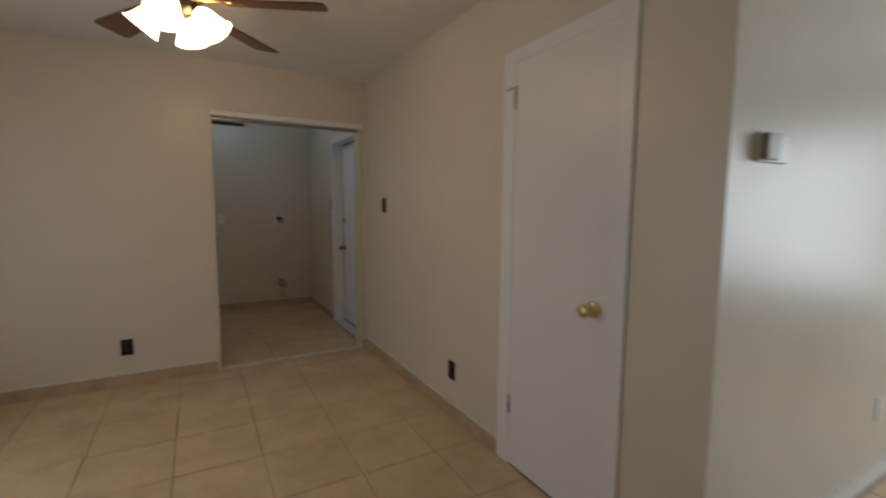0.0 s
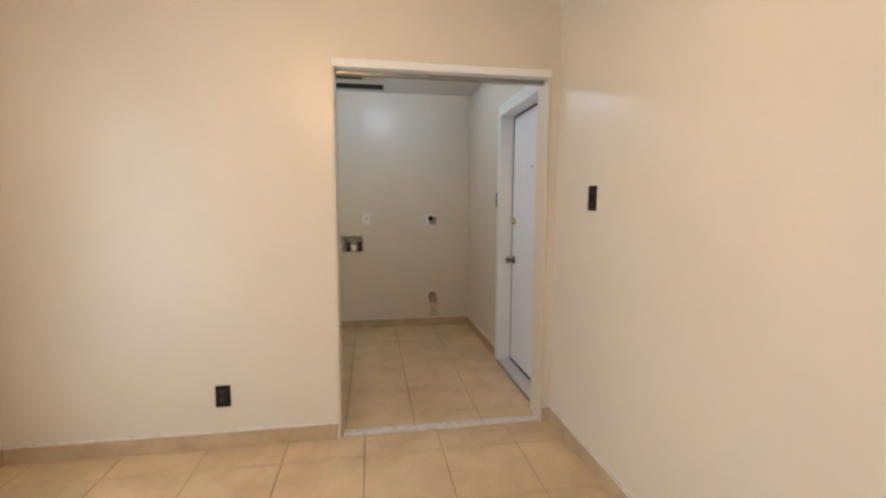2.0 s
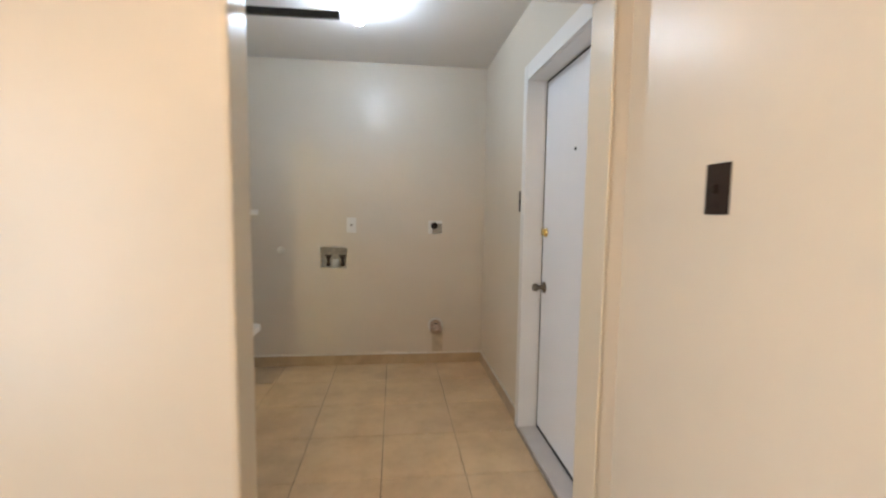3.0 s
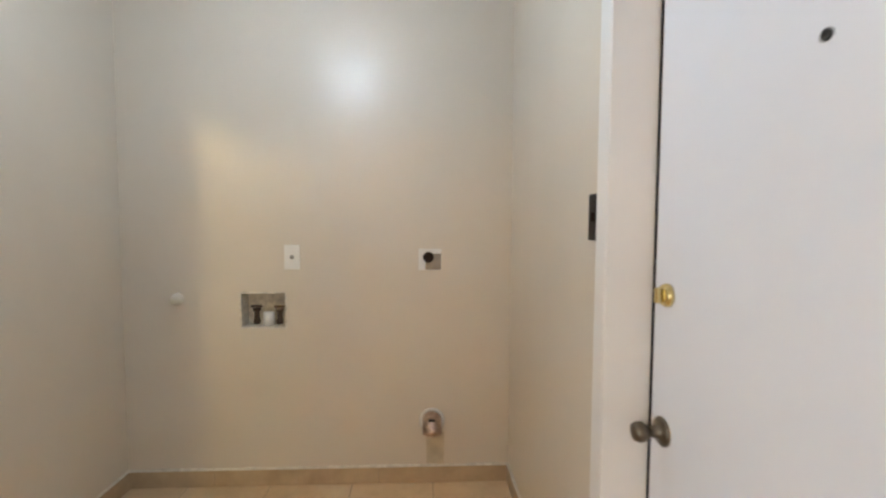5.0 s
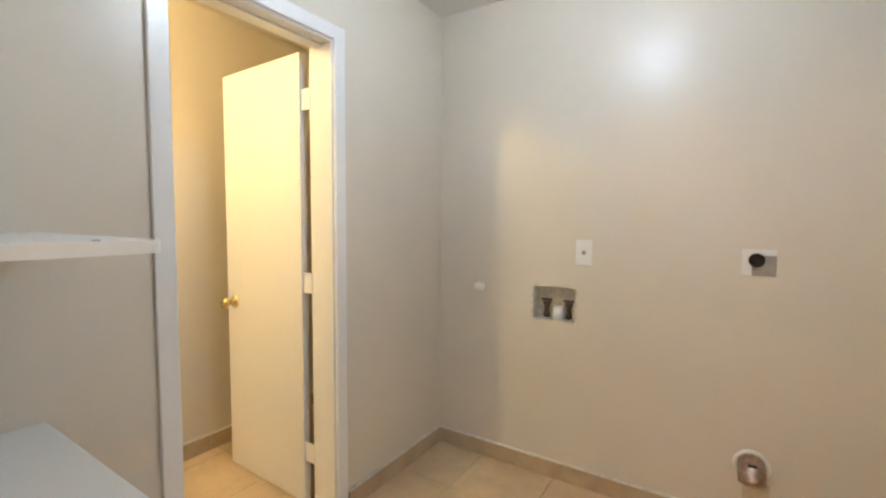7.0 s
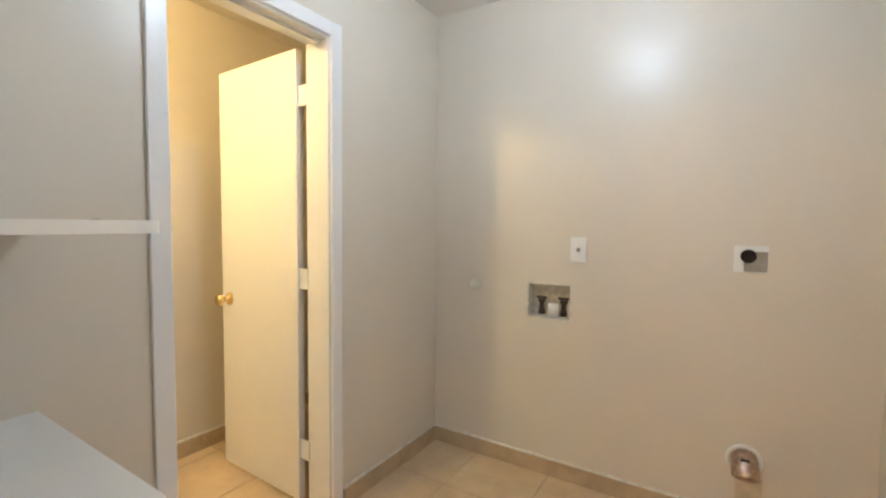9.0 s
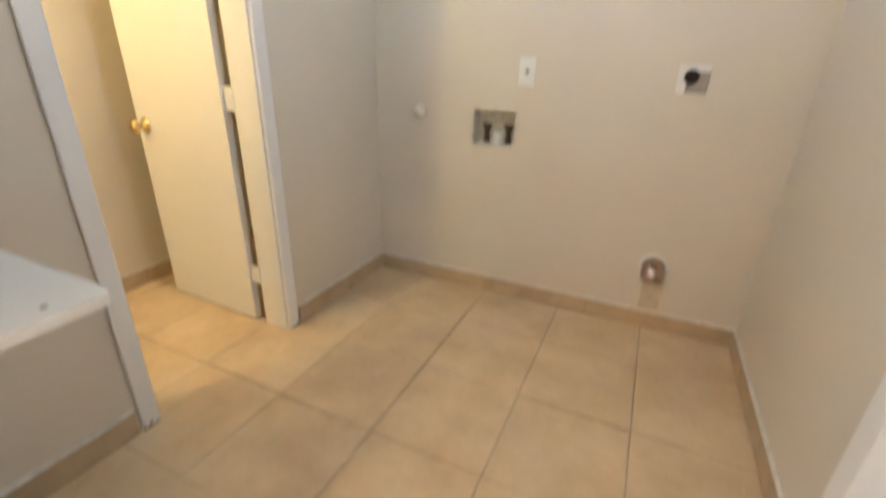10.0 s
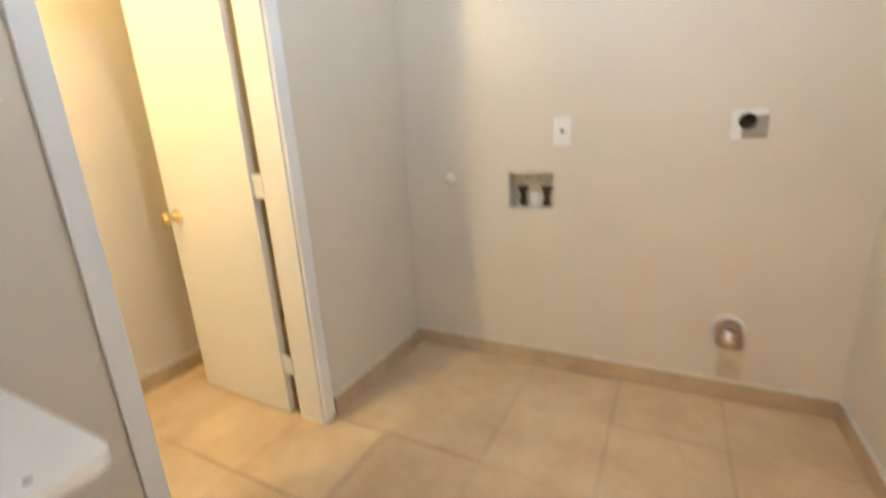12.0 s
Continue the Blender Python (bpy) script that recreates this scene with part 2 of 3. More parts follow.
def baseboard(x0, y0, x1, y1, high=BH, mat=BASE):
    if mat is not BASE:
        ob = structure("baseboard", boxes((x0, y0, 0, x1, y1, high)), mat, "white painted baseboard with a caulked top edge", "baseboard")
    else:
        sx, sy = ((0, 0.003) if x1 - x0 > y1 - y0 else (0.003, 0))
        ob = structure("baseboard", boxes((x0 + sx, y0 + sy, 0, x1 - sx * 0.1, y1 - sy * 0.1, high - 0.001)), GROUT, "tan tile baseboard with a caulked top edge", "baseboard")
        long = max(x1 - x0, y1 - y0)
        cuts = [0.0]
        while cuts[-1] < long - 0.45:
            cuts.append(cuts[-1] + 0.408)
        cuts.append(long)
        for a, b in zip(cuts, cuts[1:]):
            g = random.uniform(0.0006, 0.0016)
            span = (x0 + a + g, y0, x0 + b - g, y1) if x1 - x0 > y1 - y0 else (x0, y0 + a + g, x1, y0 + b - g)
            part("tile", boxes((span[0], span[1], 0.001, span[2], span[3], high - random.uniform(0.0, 0.002)), bevel=0.0012), BASE, ob)
    along_x = (x1 - x0) > (y1 - y0)
    bm = bmesh.new()
    n = max(2, int(max(x1 - x0, y1 - y0) / 0.05))
    for i in range(n):
        a, b = i / n, (i + 1) / n
        h = random.uniform(0.006, 0.011)
        if along_x:
            box(bm, x0 + (x1 - x0) * a, y0, high, x0 + (x1 - x0) * b, y1, high + h)
        else:
            box(bm, x0, y0 + (y1 - y0) * a, high, x1, y0 + (y1 - y0) * b, high + h)
    part("caulk_bead", bm, CAULK, ob, "white caulk bead")
    return ob


baseboard(XL, YF - BT, OX0 - 0.02, YF)
baseboard(OX1 + 0.002, YF - BT, XR - BT, YF)
baseboard(XL, SY, XL + BT, PY0)
baseboard(XL, PY1, XL + BT, YF - BT)
baseboard(XR - BT, PD1 + 0.09, XR, YF)
baseboard(XR - BT, YE, XR, PD0 - 0.062)
baseboard(1.9 - 0.15, YE - BT, EX, YE, 0.09, TRIM)
baseboard(LX0 + BT, LY1 - BT, LX1 - BT, LY1)
baseboard(LX0, BD1 + 0.066, LX0 + BT, LY1)
baseboard(LX0, YB + BT, LX0 + BT, BD0 - 0.066)
baseboard(LX0, YB, OX0 - 0.003, YB + BT)
baseboard(LX1 - BT, ED1 + 0.066, LX1, LY1)
baseboard(BX, YB, BX + BT, LY1)

# opening to the laundry: header strip and threshold
structure("trim_opening_header", boxes((OX0 - 0.005, YF - 0.016, OZ - 0.012, OX1 + 0.004, YF - 0.0005, OZ + 0.03), bevel=0.003), TRIM, "white painted header strip over the opening", "trim")
structure("trim_opening_head_lining", boxes((OX0, YF + 0.001, OZ - 0.012, OX1, YB + 0.006, OZ - 0.0005)), TRIM, "white painted lining of the opening's head", "trim")
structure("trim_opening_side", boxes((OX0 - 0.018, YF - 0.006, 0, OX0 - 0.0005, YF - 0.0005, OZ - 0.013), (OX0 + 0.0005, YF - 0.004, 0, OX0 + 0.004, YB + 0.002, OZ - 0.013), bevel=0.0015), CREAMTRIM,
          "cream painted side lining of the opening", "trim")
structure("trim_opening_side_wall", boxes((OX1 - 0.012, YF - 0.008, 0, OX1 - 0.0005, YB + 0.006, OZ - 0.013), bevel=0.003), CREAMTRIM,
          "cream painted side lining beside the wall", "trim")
structure("trim_door_track", boxes((OX0 + 0.006, YF + 0.05, OZ - 0.032, OX1 - 0.013, YF + 0.085, OZ - 0.0125), bevel=0.002), STEEL, "grey steel sliding-door track under the header", "track")
structure("threshold", boxes((OX0 + 0.012, YF + 0.01, -0.004, OX1 - 0.012, YF + 0.062, 0.009), bevel=0.003), WOODSILL, "worn pale grey threshold strip in the opening", "threshold")


# ---- doors ----
def knob(parent, m, mat, name="door_knob", label="polished brass knob", ball=1.0):
    rose = [(0.0, 0), (0.033, 0), (0.033, 0.004), (0.027, 0.009), (0.014, 0.012), (0.012, 0.03), (0.020, 0.036), (0.0275, 0.046), (0.0285, 0.056), (0.023, 0.066), (0.012, 0.069), (0, 0.069)]
    rose = [(q if h < 0.031 else q * ball, h) for q, h in rose]
    return part(name, lathe(rose, m), mat, parent, label)


# pantry door, in the dining room's right wall
pantry = tagged(new("door_pantry"), "closed flush white door with a brass knob", "door", kind="structure")
part("door_leaf", boxes((XR - 0.009, PD0 + 0.0005, 0.012, XR + 0.026, PD1 - 0.0005, PDZ - 0.0005), bevel=0.001), DOORPAINT, pantry)
part("door_casing", boxes((XR - 0.014, PD1 - 0.002, 0, XR - 0.0005, PD1 + 0.088, PDZ + 0.06), (XR - 0.014, PD0 - 0.06, 0, XR - 0.0005, PD0 + 0.002, PDZ + 0.06),
                          (XR - 0.014, PD0 + 0.003, PDZ - 0.002, XR - 0.0005, PD1 - 0.003, PDZ + 0.06), bevel=0.003), TRIM, pantry, "white painted casing")
knob(pantry, at(XR - 0.009, 1.585, 0.925, TO_NX), BRASS)
for hz in (1.795, 0.28):
    hinge = part("hinge", lathe([(0, 0), (0.006, 0), (0.006, 0.09), (0, 0.09)], at(XR - 0.012, PD1 - 0.004, hz), 10), STEEL, pantry, "steel hinge barrel")
part("latch_hook", boxes((XR - 0.018, PD1 - 0.03, 1.89, XR - 0.0145, PD1 + 0.06, 1.899)), STEEL, pantry, "small steel hook at the top hinge")

# outer door, in the laundry's right wall
DX = 1.862
outer = tagged(new("door_outer"), "closed flush white outer door with deadbolt and knob", "door", kind="structure")
part("door_leaf", boxes((DX, ED0 + 0.008, 0.037, DX + 0.04, ED1 - 0.015, EDZ - 0.014), bevel=0.002), OUTERPAINT, outer)
part("weatherstrip", boxes((DX + 0.002, ED0, 0.02, DX + 0.03, ED0 + 0.007, EDZ - 0.001), (DX + 0.002, ED1 - 0.014, 0.02, DX + 0.03, ED1 - 0.0005, EDZ - 0.001),
                           (DX + 0.002, ED0 + 0.008, EDZ - 0.013, DX + 0.03, ED1 - 0.015, EDZ - 0.001),
                           (DX - 0.003, ED0 + 0.008, 0.0245, DX + 0.03, ED1 - 0.015, 0.036)), GAPM, outer, "black rubber seal")
part("door_casing", boxes((LX1 - 0.018, ED1 + 0.0033, 0, LX1 - 0.0005, ED1 + 0.064, EDZ + 0.085), (LX1 - 0.018, ED0 - 0.012, 0, LX1 - 0.0005, ED0 + 0.002, EDZ + 0.085),
                          (LX1 - 0.018, ED0 + 0.003, EDZ - 0.002, LX1 - 0.0005, ED1 - 0.003, EDZ + 0.085), bevel=0.003), TRIM, outer, "white painted casing")
part("jamb", boxes((LX1 - 0.017, ED1 - 0.003, 0, DX, ED1 + 0.003, EDZ), (LX1, ED0 - 0.003, 0, DX, ED0 + 0.003, EDZ), (LX1, ED0 + 0.004, EDZ - 0.004, DX, ED1 - 0.004, EDZ + 0.003)), TRIM, outer, "white painted jamb")
part("sill_lip", boxes((LX1 - 0.022, ED0 + 0.004, 0, LX1 - 0.0125, ED1 - 0.004, 0.016), bevel=0.003), GREYPL, outer, "dark metal lip of the sill")
part("door_sill", boxes((LX1 - 0.012, ED0 + 0.004, 0, DX + 0.04, ED1 - 0.004, 0.024), bevel=0.004), SILL, outer, "grey metal sill")
knob(outer, at(DX, 5.19, 0.858, TO_NX), ANTIQUE, label="tarnished brass knob", ball=0.8)
bolt = part("deadbolt", lathe([(0, 0), (0.026, 0), (0.026, 0.005), (0.022, 0.013), (0.012, 0.015), (0, 0.015)], at(DX, 5.186, 1.166, TO_NX)), BRASS, outer, "brass deadbolt rose")
part("thumb_turn", boxes((DX - 0.03, 5.180, 1.149, DX - 0.015, 5.192, 1.183), bevel=0.003), BRASS, bolt)
part("peephole", lathe([(0, 0), (0.009, 0), (0.009, 0.003), (0.005, 0.004), (0.004, 0.001), (0, 0.001)], at(DX, 4.833, 1.573, TO_NX), 16), BLACK, outer, "dark peephole")

# bathroom door, swung open into the bathroom
bath_frame = tagged(new("doorframe_bathroom"), "white painted bathroom door frame, scuffed at the foot", "door frame", kind="structure")
CW = 0.055
part("casing", boxes((LX0 + 0.0005, BD0 - CW, 0, LX0 + 0.015, BD0 + 0.004, BDZ + CW), (LX0 + 0.0005, BD1 - 0.004, 0, LX0 + 0.015, BD1 + CW, BDZ + CW),
                     (LX0 + 0.0005, BD0 + 0.005, BDZ - 0.004, LX0 + 0.015, BD1 - 0.005, BDZ + CW), bevel=0.004), TRIM, bath_frame)
part("jamb", boxes((-0.262, BD0 - 0.002, 0, LX0, BD0 + 0.004, BDZ), (-0.262, BD1 - 0.012, 0, LX0, BD1 + 0.002, BDZ), (-0.262, BD0 + 0.013, BDZ - 0.012, LX0, BD1 - 0.013, BDZ + 0.002)), TRIM, bath_frame)
part("inner_casing", boxes((-0.278, BD0 - 0.05, 0, -0.263, BD0 + 0.004, BDZ + 0.04), bevel=0.002), TRIM, bath_frame)
part("door_stop", boxes((-0.215, BD0 + 0.0125, 0, -0.18, BD0 + 0.022, BDZ - 0.013), 
                        (-0.215, BD0 + 0.023, BDZ - 0.022, -0.18, BD1 - 0.013, BDZ - 0.0125), bevel=0.002), TRIM, bath_frame)
bath_door = tagged(new("door_bathroom"), "open flush white door with brass knob in warm light", "door", kind="structure")
bath_door.location = (-0.316, 5.59, 0)
bath_door.rotation_euler = (0, 0, radians(-2))
part("door_leaf", boxes((-0.605, 0, 0.012, 0, 0.035, 2.015), bevel=0.002), DOORPAINT, bath_door)
knob(bath_door, at(-0.54, 0, 0.88, TO_NY), BRASS)
for hz in (1.77, 0.98, 0.21):
    part("hinge", boxes((0.0005, 0.008, hz, 0.060, 0.013, hz + 0.09), (-0.004, -0.006, hz, 0.006, 0.004, hz + 0.09), bevel=0.001), TRIM, bath_door, "painted hinge")

def chipped_foot(parent, x0, y0, x1, y1, n=9):
    bm = bmesh.new()
    along_y = (y1 - y0) > (x1 - x0)
    for i in range(n):
        a, b = i / n, (i + 1) / n
        h = random.uniform(0.004, 0.022)
        if along_y:
            box(bm, x0, y0 + (y1 - y0) * a, 0.0005, x1, y0 + (y1 - y0) * b, h)
        else:
            box(bm, x0 + (x1 - x0) * a, y0, 0.0005, x0 + (x1 - x0) * b, y1, h)
    return part("chipped_foot", bm, GREYPL, parent, "chipped grey foot of the casing")


chipped_foot(outer, LX1 - 0.0195, ED1 + 0.004, LX1 - 0.0183, ED1 + 0.058)
chipped_foot(bath_frame, LX0 + 0.0153, BD1, LX0 + 0.0163, BD1 + CW)
chipped_foot(bath_frame, LX0 + 0.0153, BD0 - CW, LX0 + 0.0163, BD0)

# living-room window round the corner
win = tagged(new("window_1"), "white framed living-room window", "window", kind="structure")
FX0, FX1, WYM = EX + 0.03, EX + 0.08, (WY0 + WY1) / 2
part("window_frame", boxes((FX0, WY0, WZ0, FX1, WY0 + 0.05, WZ1), (FX0, WY1 - 0.05, WZ0, FX1, WY1, WZ1), (FX0, WY0 + 0.05, WZ0, FX1, WY1 - 0.05, WZ0 + 0.05),
                           (FX0, WY0 + 0.05, WZ1 - 0.05, FX1, WY1 - 0.05, WZ1), (FX0, WYM - 0.02, WZ0 + 0.05, FX1, WYM + 0.02, WZ1 - 0.05)), TRIM, win)
for a, b in ((WY0 + 0.05, WYM - 0.02), (WYM + 0.02, WY1 - 0.05)):
    part("pane", boxes((FX0 + 0.022, a, WZ0 + 0.05, FX0 + 0.028, b, WZ1 - 0.05)), GLASS, win).visible_shadow = False

patio = tagged(new("door_patio"), "white framed sliding glass patio door", "patio door", kind="structure")
part("door_frame", boxes((-1.22, PY0, 0, -1.15, PY0 + 0.05, PZ), (-1.22, PY1 - 0.05, 0, -1.15, PY1, PZ), (-1.22, PY0 + 0.05, PZ - 0.05, -1.15, PY1 - 0.05, PZ), (-1.22, PY0 + 0.05, 0, -1.15, PY1 - 0.05, 0.05),
                         (-1.22, (PY0 + PY1) / 2 - 0.03, 0.05, -1.15, (PY0 + PY1) / 2 + 0.03, PZ - 0.05)), TRIM, patio)
for a, b in ((PY0 + 0.05, (PY0 + PY1) / 2 - 0.03), ((PY0 + PY1) / 2 + 0.03, PY1 - 0.05)):
    part("pane", boxes((-1.188, a, 0.05, -1.182, b, PZ - 0.05)), GLASS, patio).visible_shadow = False

# ---- dining room things ----
FAN, FANZ, BLADES_AT = (0.384, 2.754), 2.22, 47.2
fan = thing("ceiling_fan", "dark wood ceiling fan with lit frosted glass shades", "ceiling fan", (*FAN, ZC))
part("canopy", lathe([(0, 0), (0.085, 0), (0.085, -0.015), (0.07, -0.04), (0.05, -0.05), (0, -0.05)]), ANTIQUE, fan, "bronze ceiling canopy")
part("motor_housing", lathe([(0, -0.05), (0.07, -0.052), (0.115, -0.075), (0.128, -0.11), (0.125, -0.15), (0.10, -0.175), (0.06, -0.18), (0, -0.18)], steps=32), ANTIQUE, fan, "bronze motor housing")
kit = part("light_fitter", lathe([(0, -0.18), (0.05, -0.18), (0.066, -0.20), (0.066, -0.235), (0.04, -0.262), (0.012, -0.275), (0.009, -0.29), (0, -0.293)]), ANTIQUE, fan, "bronze light fitter")


def blade_mesh():
    bm = bmesh.new()
    outline = []
    n = 6
    pts = [(0.19, -0.05), (0.32, -0.062), (0.595, -0.078)]
    for x, y in pts:
        outline.append((x, y))
    for i in range(n + 1):
        a = -math.pi / 2 + math.pi * i / n
        outline.append((0.627 + 0.02 * math.cos(a), 0.079 * (1 if math.sin(a) > 0 else -1) * abs(math.sin(a)) ** 0.4))
    for x, y in reversed(pts):
        outline.append((x, -y))
    f = bm.faces.new([bm.verts.new((x, y, 0)) for x, y in outline])
    r = bmesh.ops.extrude_face_region(bm, geom=[f])
    for v in r["geom"]:
        if isinstance(v, bmesh.types.BMVert):
            v.co.z -= 0.008
    bmesh.ops.recalc_face_normals(bm, faces=bm.faces[:])
    return bm


for k in range(5):
    blade = part("blade", blade_mesh(), BLADE, fan)
    blade.matrix_local = pose(0, 0, FANZ - ZC + 0.01, 0, 0, BLADES_AT + 72 * k) @ pose(0, 0, 0, 12, 0, 0)
    arm = boxes((0.09, -0.012, -0.004, 0.225, 0.012, 0.004), (0.215, -0.042, -0.012, 0.285, 0.042, -0.008), bevel=0.003)
    part("blade_arm", arm, BRASS, blade, "gilded blade bracket")
for k in range(4):
    turn = pose(0, 0, -0.205, 0, 0, 70 + 90 * k) @ pose(0.062, 0, 0, 0, 180 - 40, 0)
    neck = part("lamp_arm", lathe([(0, 0), (0.016, 0), (0.02, 0.03), (0.026, 0.045), (0, 0.045)], turn, 16), ANTIQUE, kit, "bronze lamp holder")
    part("glass_shade", lathe([(0.024, 0.035), (0.037, 0.05), (0.047, 0.078), (0.053, 0.108), (0.063, 0.135), (0.073, 0.148), (0.070, 0.149), (0.060, 0.135), (0.049, 0.108), (0.043, 0.078), (0.02, 0.05)], turn), SHADE, kit, "glowing bell-shaped frosted glass")


def wall_plate(name, label, group, m, wide, high, mat, kind_of):
    """A cover plate facing local -z ... built flat in local xy, thick along +z."""
    ob = thing(name, label, kind_of, group=group)
    ob.matrix_world = m
    part("cover_plate", boxes((-wide / 2, -high / 2, 0.0005, wide / 2, high / 2, 0.006), bevel=0.002), mat, ob)
    return ob


def outlet(m, label):
    ob = wall_plate("outlet", label, "brown outlets", m, 0.075, 0.118, BROWN, "outlet")
    for s in (-0.02, 0.02):
        soc = part("socket", lathe([(0, 0.006), (0.016, 0.006), (0.016, 0.008), (0.013, 0.009), (0, 0.009)], at(0, s, 0), 20), BLACK, ob)
        part("slots", boxes((-0.007, s - 0.004, 0.009, -0.005, s + 0.005, 0.0095), (0.005, s - 0.004, 0.009, 0.007, s + 0.005, 0.0095)), GAPM, soc)
    part("screw", lathe([(0, 0.006), (0.003, 0.006), (0.002, 0.0075), (0, 0.0075)], steps=10), BROWN, ob)
    return ob


def switch(m, label, high=0.12):
    ob = wall_plate("light_switch", label, "brown switches", m, 0.075, high, BROWN, "switch")
    part("toggle", boxes((-0.005, -0.012, 0.006, 0.005, 0.012, 0.016), bevel=0.002), BROWN, ob)
    for s in (-0.04, 0.04):
        part("screw", lathe([(0, 0.006), (0.003, 0.006), (0.002, 0.0075), (0, 0.0075)], at(0, s, 0), 10), BROWN, ob)
    return ob


FACE_NY = pose(0, 0, 0, 90, 0, 0)      # plate on a wall, facing -y
FACE_NX = pose(0, 0, 0, 90, 0, -90)    # facing -x
outlet(at(-0.062, YF, 0.284, FACE_NY), "dark brown duplex outlet low on the cream wall")
outlet(at(XR, 2.689, 0.3, FACE_NX), "dark brown duplex outlet near the closet door")
switch(at(XR, 3.812, 1.334, FACE_NX), "dark brown switch plate on the cream wall")
switch(at(LX1, 5.362, 1.339, FACE_NX), "dark brown switch plate beside the outer door")

thermo = thing("thermostat", "small grey and white wall thermostat", "thermostat", (2.015, YE, 1.52))
part("back_plate", boxes((-0.09, -0.012, -0.045, 0.09, -0.0005, 0.045), bevel=0.004), PLASTIC, thermo)
part("dial_block", boxes((-0.085, -0.035, -0.04, -0.01, -0.0125, 0.04), bevel=0.004), GREYPL, thermo, "grey control block")
wall_plate("outlet", "white outlet plate on the pale wall", "", at(3.245, YE, 0.38, FACE_NY), 0.075, 0.118, PLASTIC, "outlet")

# ---- laundry things ----
lamp = thing("ceiling_lamp", "lit bare white bulb in a porcelain lampholder", "ceiling lamp", (0.828, 5.40, ZL))
part("lampholder", lathe([(0, 0), (0.06, 0), (0.06, -0.012), (0.04, -0.022), (0.026, -0.045), (0.02, -0.05), (0, -0.05)]), PLASTIC, lamp, "white porcelain lampholder")
part("bulb", lathe([(0.013, -0.045), (0.014, -0.06), (0.024, -0.08), (0.030, -0.10), (0.028, -0.118), (0.018, -0.132), (0, -0.137)], steps=20), BULB, lamp, "glowing white bulb")

# washer hookup box set in the wall
wx0, wz0, wx1, wz1 = WB
hook = thing("washer_hookup_box", "dirty recessed washer hookup box with two dark valves", "hookup box", ((wx0 + wx1) / 2, LY1, wz0))
w, h = (wx1 - wx0) / 2, wz1 - wz0
part("recess", boxes((-w, 0.085, 0, w, 0.09, h), (-w, 0.001, 0, -w + 0.004, 0.085, h), (w - 0.004, 0.001, 0, w, 0.085, h), (-w + 0.004, 0.001, h - 0.004, w - 0.004, 0.085, h), (-w + 0.004, 0.001, 0, w - 0.004, 0.085, 0.004)), BOXIN, hook)
rim = bmesh.new()
for i in range(22):
    t0, t1 = i / 22, (i + 1) / 22
    for side in range(4):
        k = random.uniform(0.003, 0.009)
        if side < 2:
            zz = 0 if side == 0 else h
            s = -1 if side == 0 else 1
            box(rim, -w + 2 * w * t0, -0.003, min(zz, zz + s * k), -w + 2 * w * t1, -0.0005, max(zz, zz + s * k))
        else:
            xx = -w if side == 2 else w
            s = -1 if side == 2 else 1
            box(rim, min(xx, xx + s * k), -0.003, h * t0, max(xx, xx + s * k), -0.0005, h * t1)
part("ragged_rim", rim, BOXIN, hook, "ragged dirty plaster edge")
for vx in (-0.045, 0.068):
    valve = part("valve", lathe([(0, 0.015), (0.016, 0.015), (0.018, 0.03), (0.013, 0.045), (0.013, 0.075), (0.02, 0.08), (0.02, 0.095), (0, 0.095)], at(vx, 0.035, 0), 14), VALVE, hook, "blackened shut-off valve")
    part("valve_handle", boxes((vx - 0.028, 0.025, 0.097, vx + 0.028, 0.04, 0.109), bevel=0.004), VALVE, valve)
part("drain_pipe", lathe([(0, 0.004), (0.027, 0.004), (0.027, 0.07), (0.023, 0.07), (0.022, 0.03), (0, 0.03)], at(0.012, 0.045, 0), 18), PLASTIC, hook, "white drain pipe stub")

cable_plate = wall_plate("cable_plate", "white wall plate with a small centre socket", "", at(0.683, LY1, 1.155, FACE_NY), 0.076, 0.122, PLASTIC, "wall plate")
part("socket", lathe([(0, 0.006), (0.010, 0.006), (0.010, 0.009), (0.004, 0.009), (0.004, 0.013), (0, 0.013)], steps=16), GREYPL, cable_plate)

dryer = wall_plate("dryer_outlet", "white dryer power outlet with a round black socket", "", at(1.36, LY1, 1.144, FACE_NY), 0.114, 0.108, PLASTIC, "outlet")
part("metal_insert", boxes((-0.022, -0.05, 0.0065, 0.055, 0.03, 0.009), bevel=0.002), GREYPL, dryer, "grey metal insert")
part("socket", lathe([(0, 0.009), (0.027, 0.009), (0.027, 0.02), (0.023, 0.022), (0.020, 0.012), (0, 0.012)], at(-0.008, 0.012, 0)), BROWN, dryer, "round black socket")

cap = thing("pipe_cap", "small cream pipe cap on the laundry wall", "pipe cap", (0.13, LY1, 0.949))
part("cap_body", lathe([(0, 0.0005), (0.03, 0.0005), (0.029, 0.008), (0.024, 0.014), (0.023, 0.03), (0.018, 0.037), (0, 0.038)], TO_NY, 9), CREAMPL, cap)

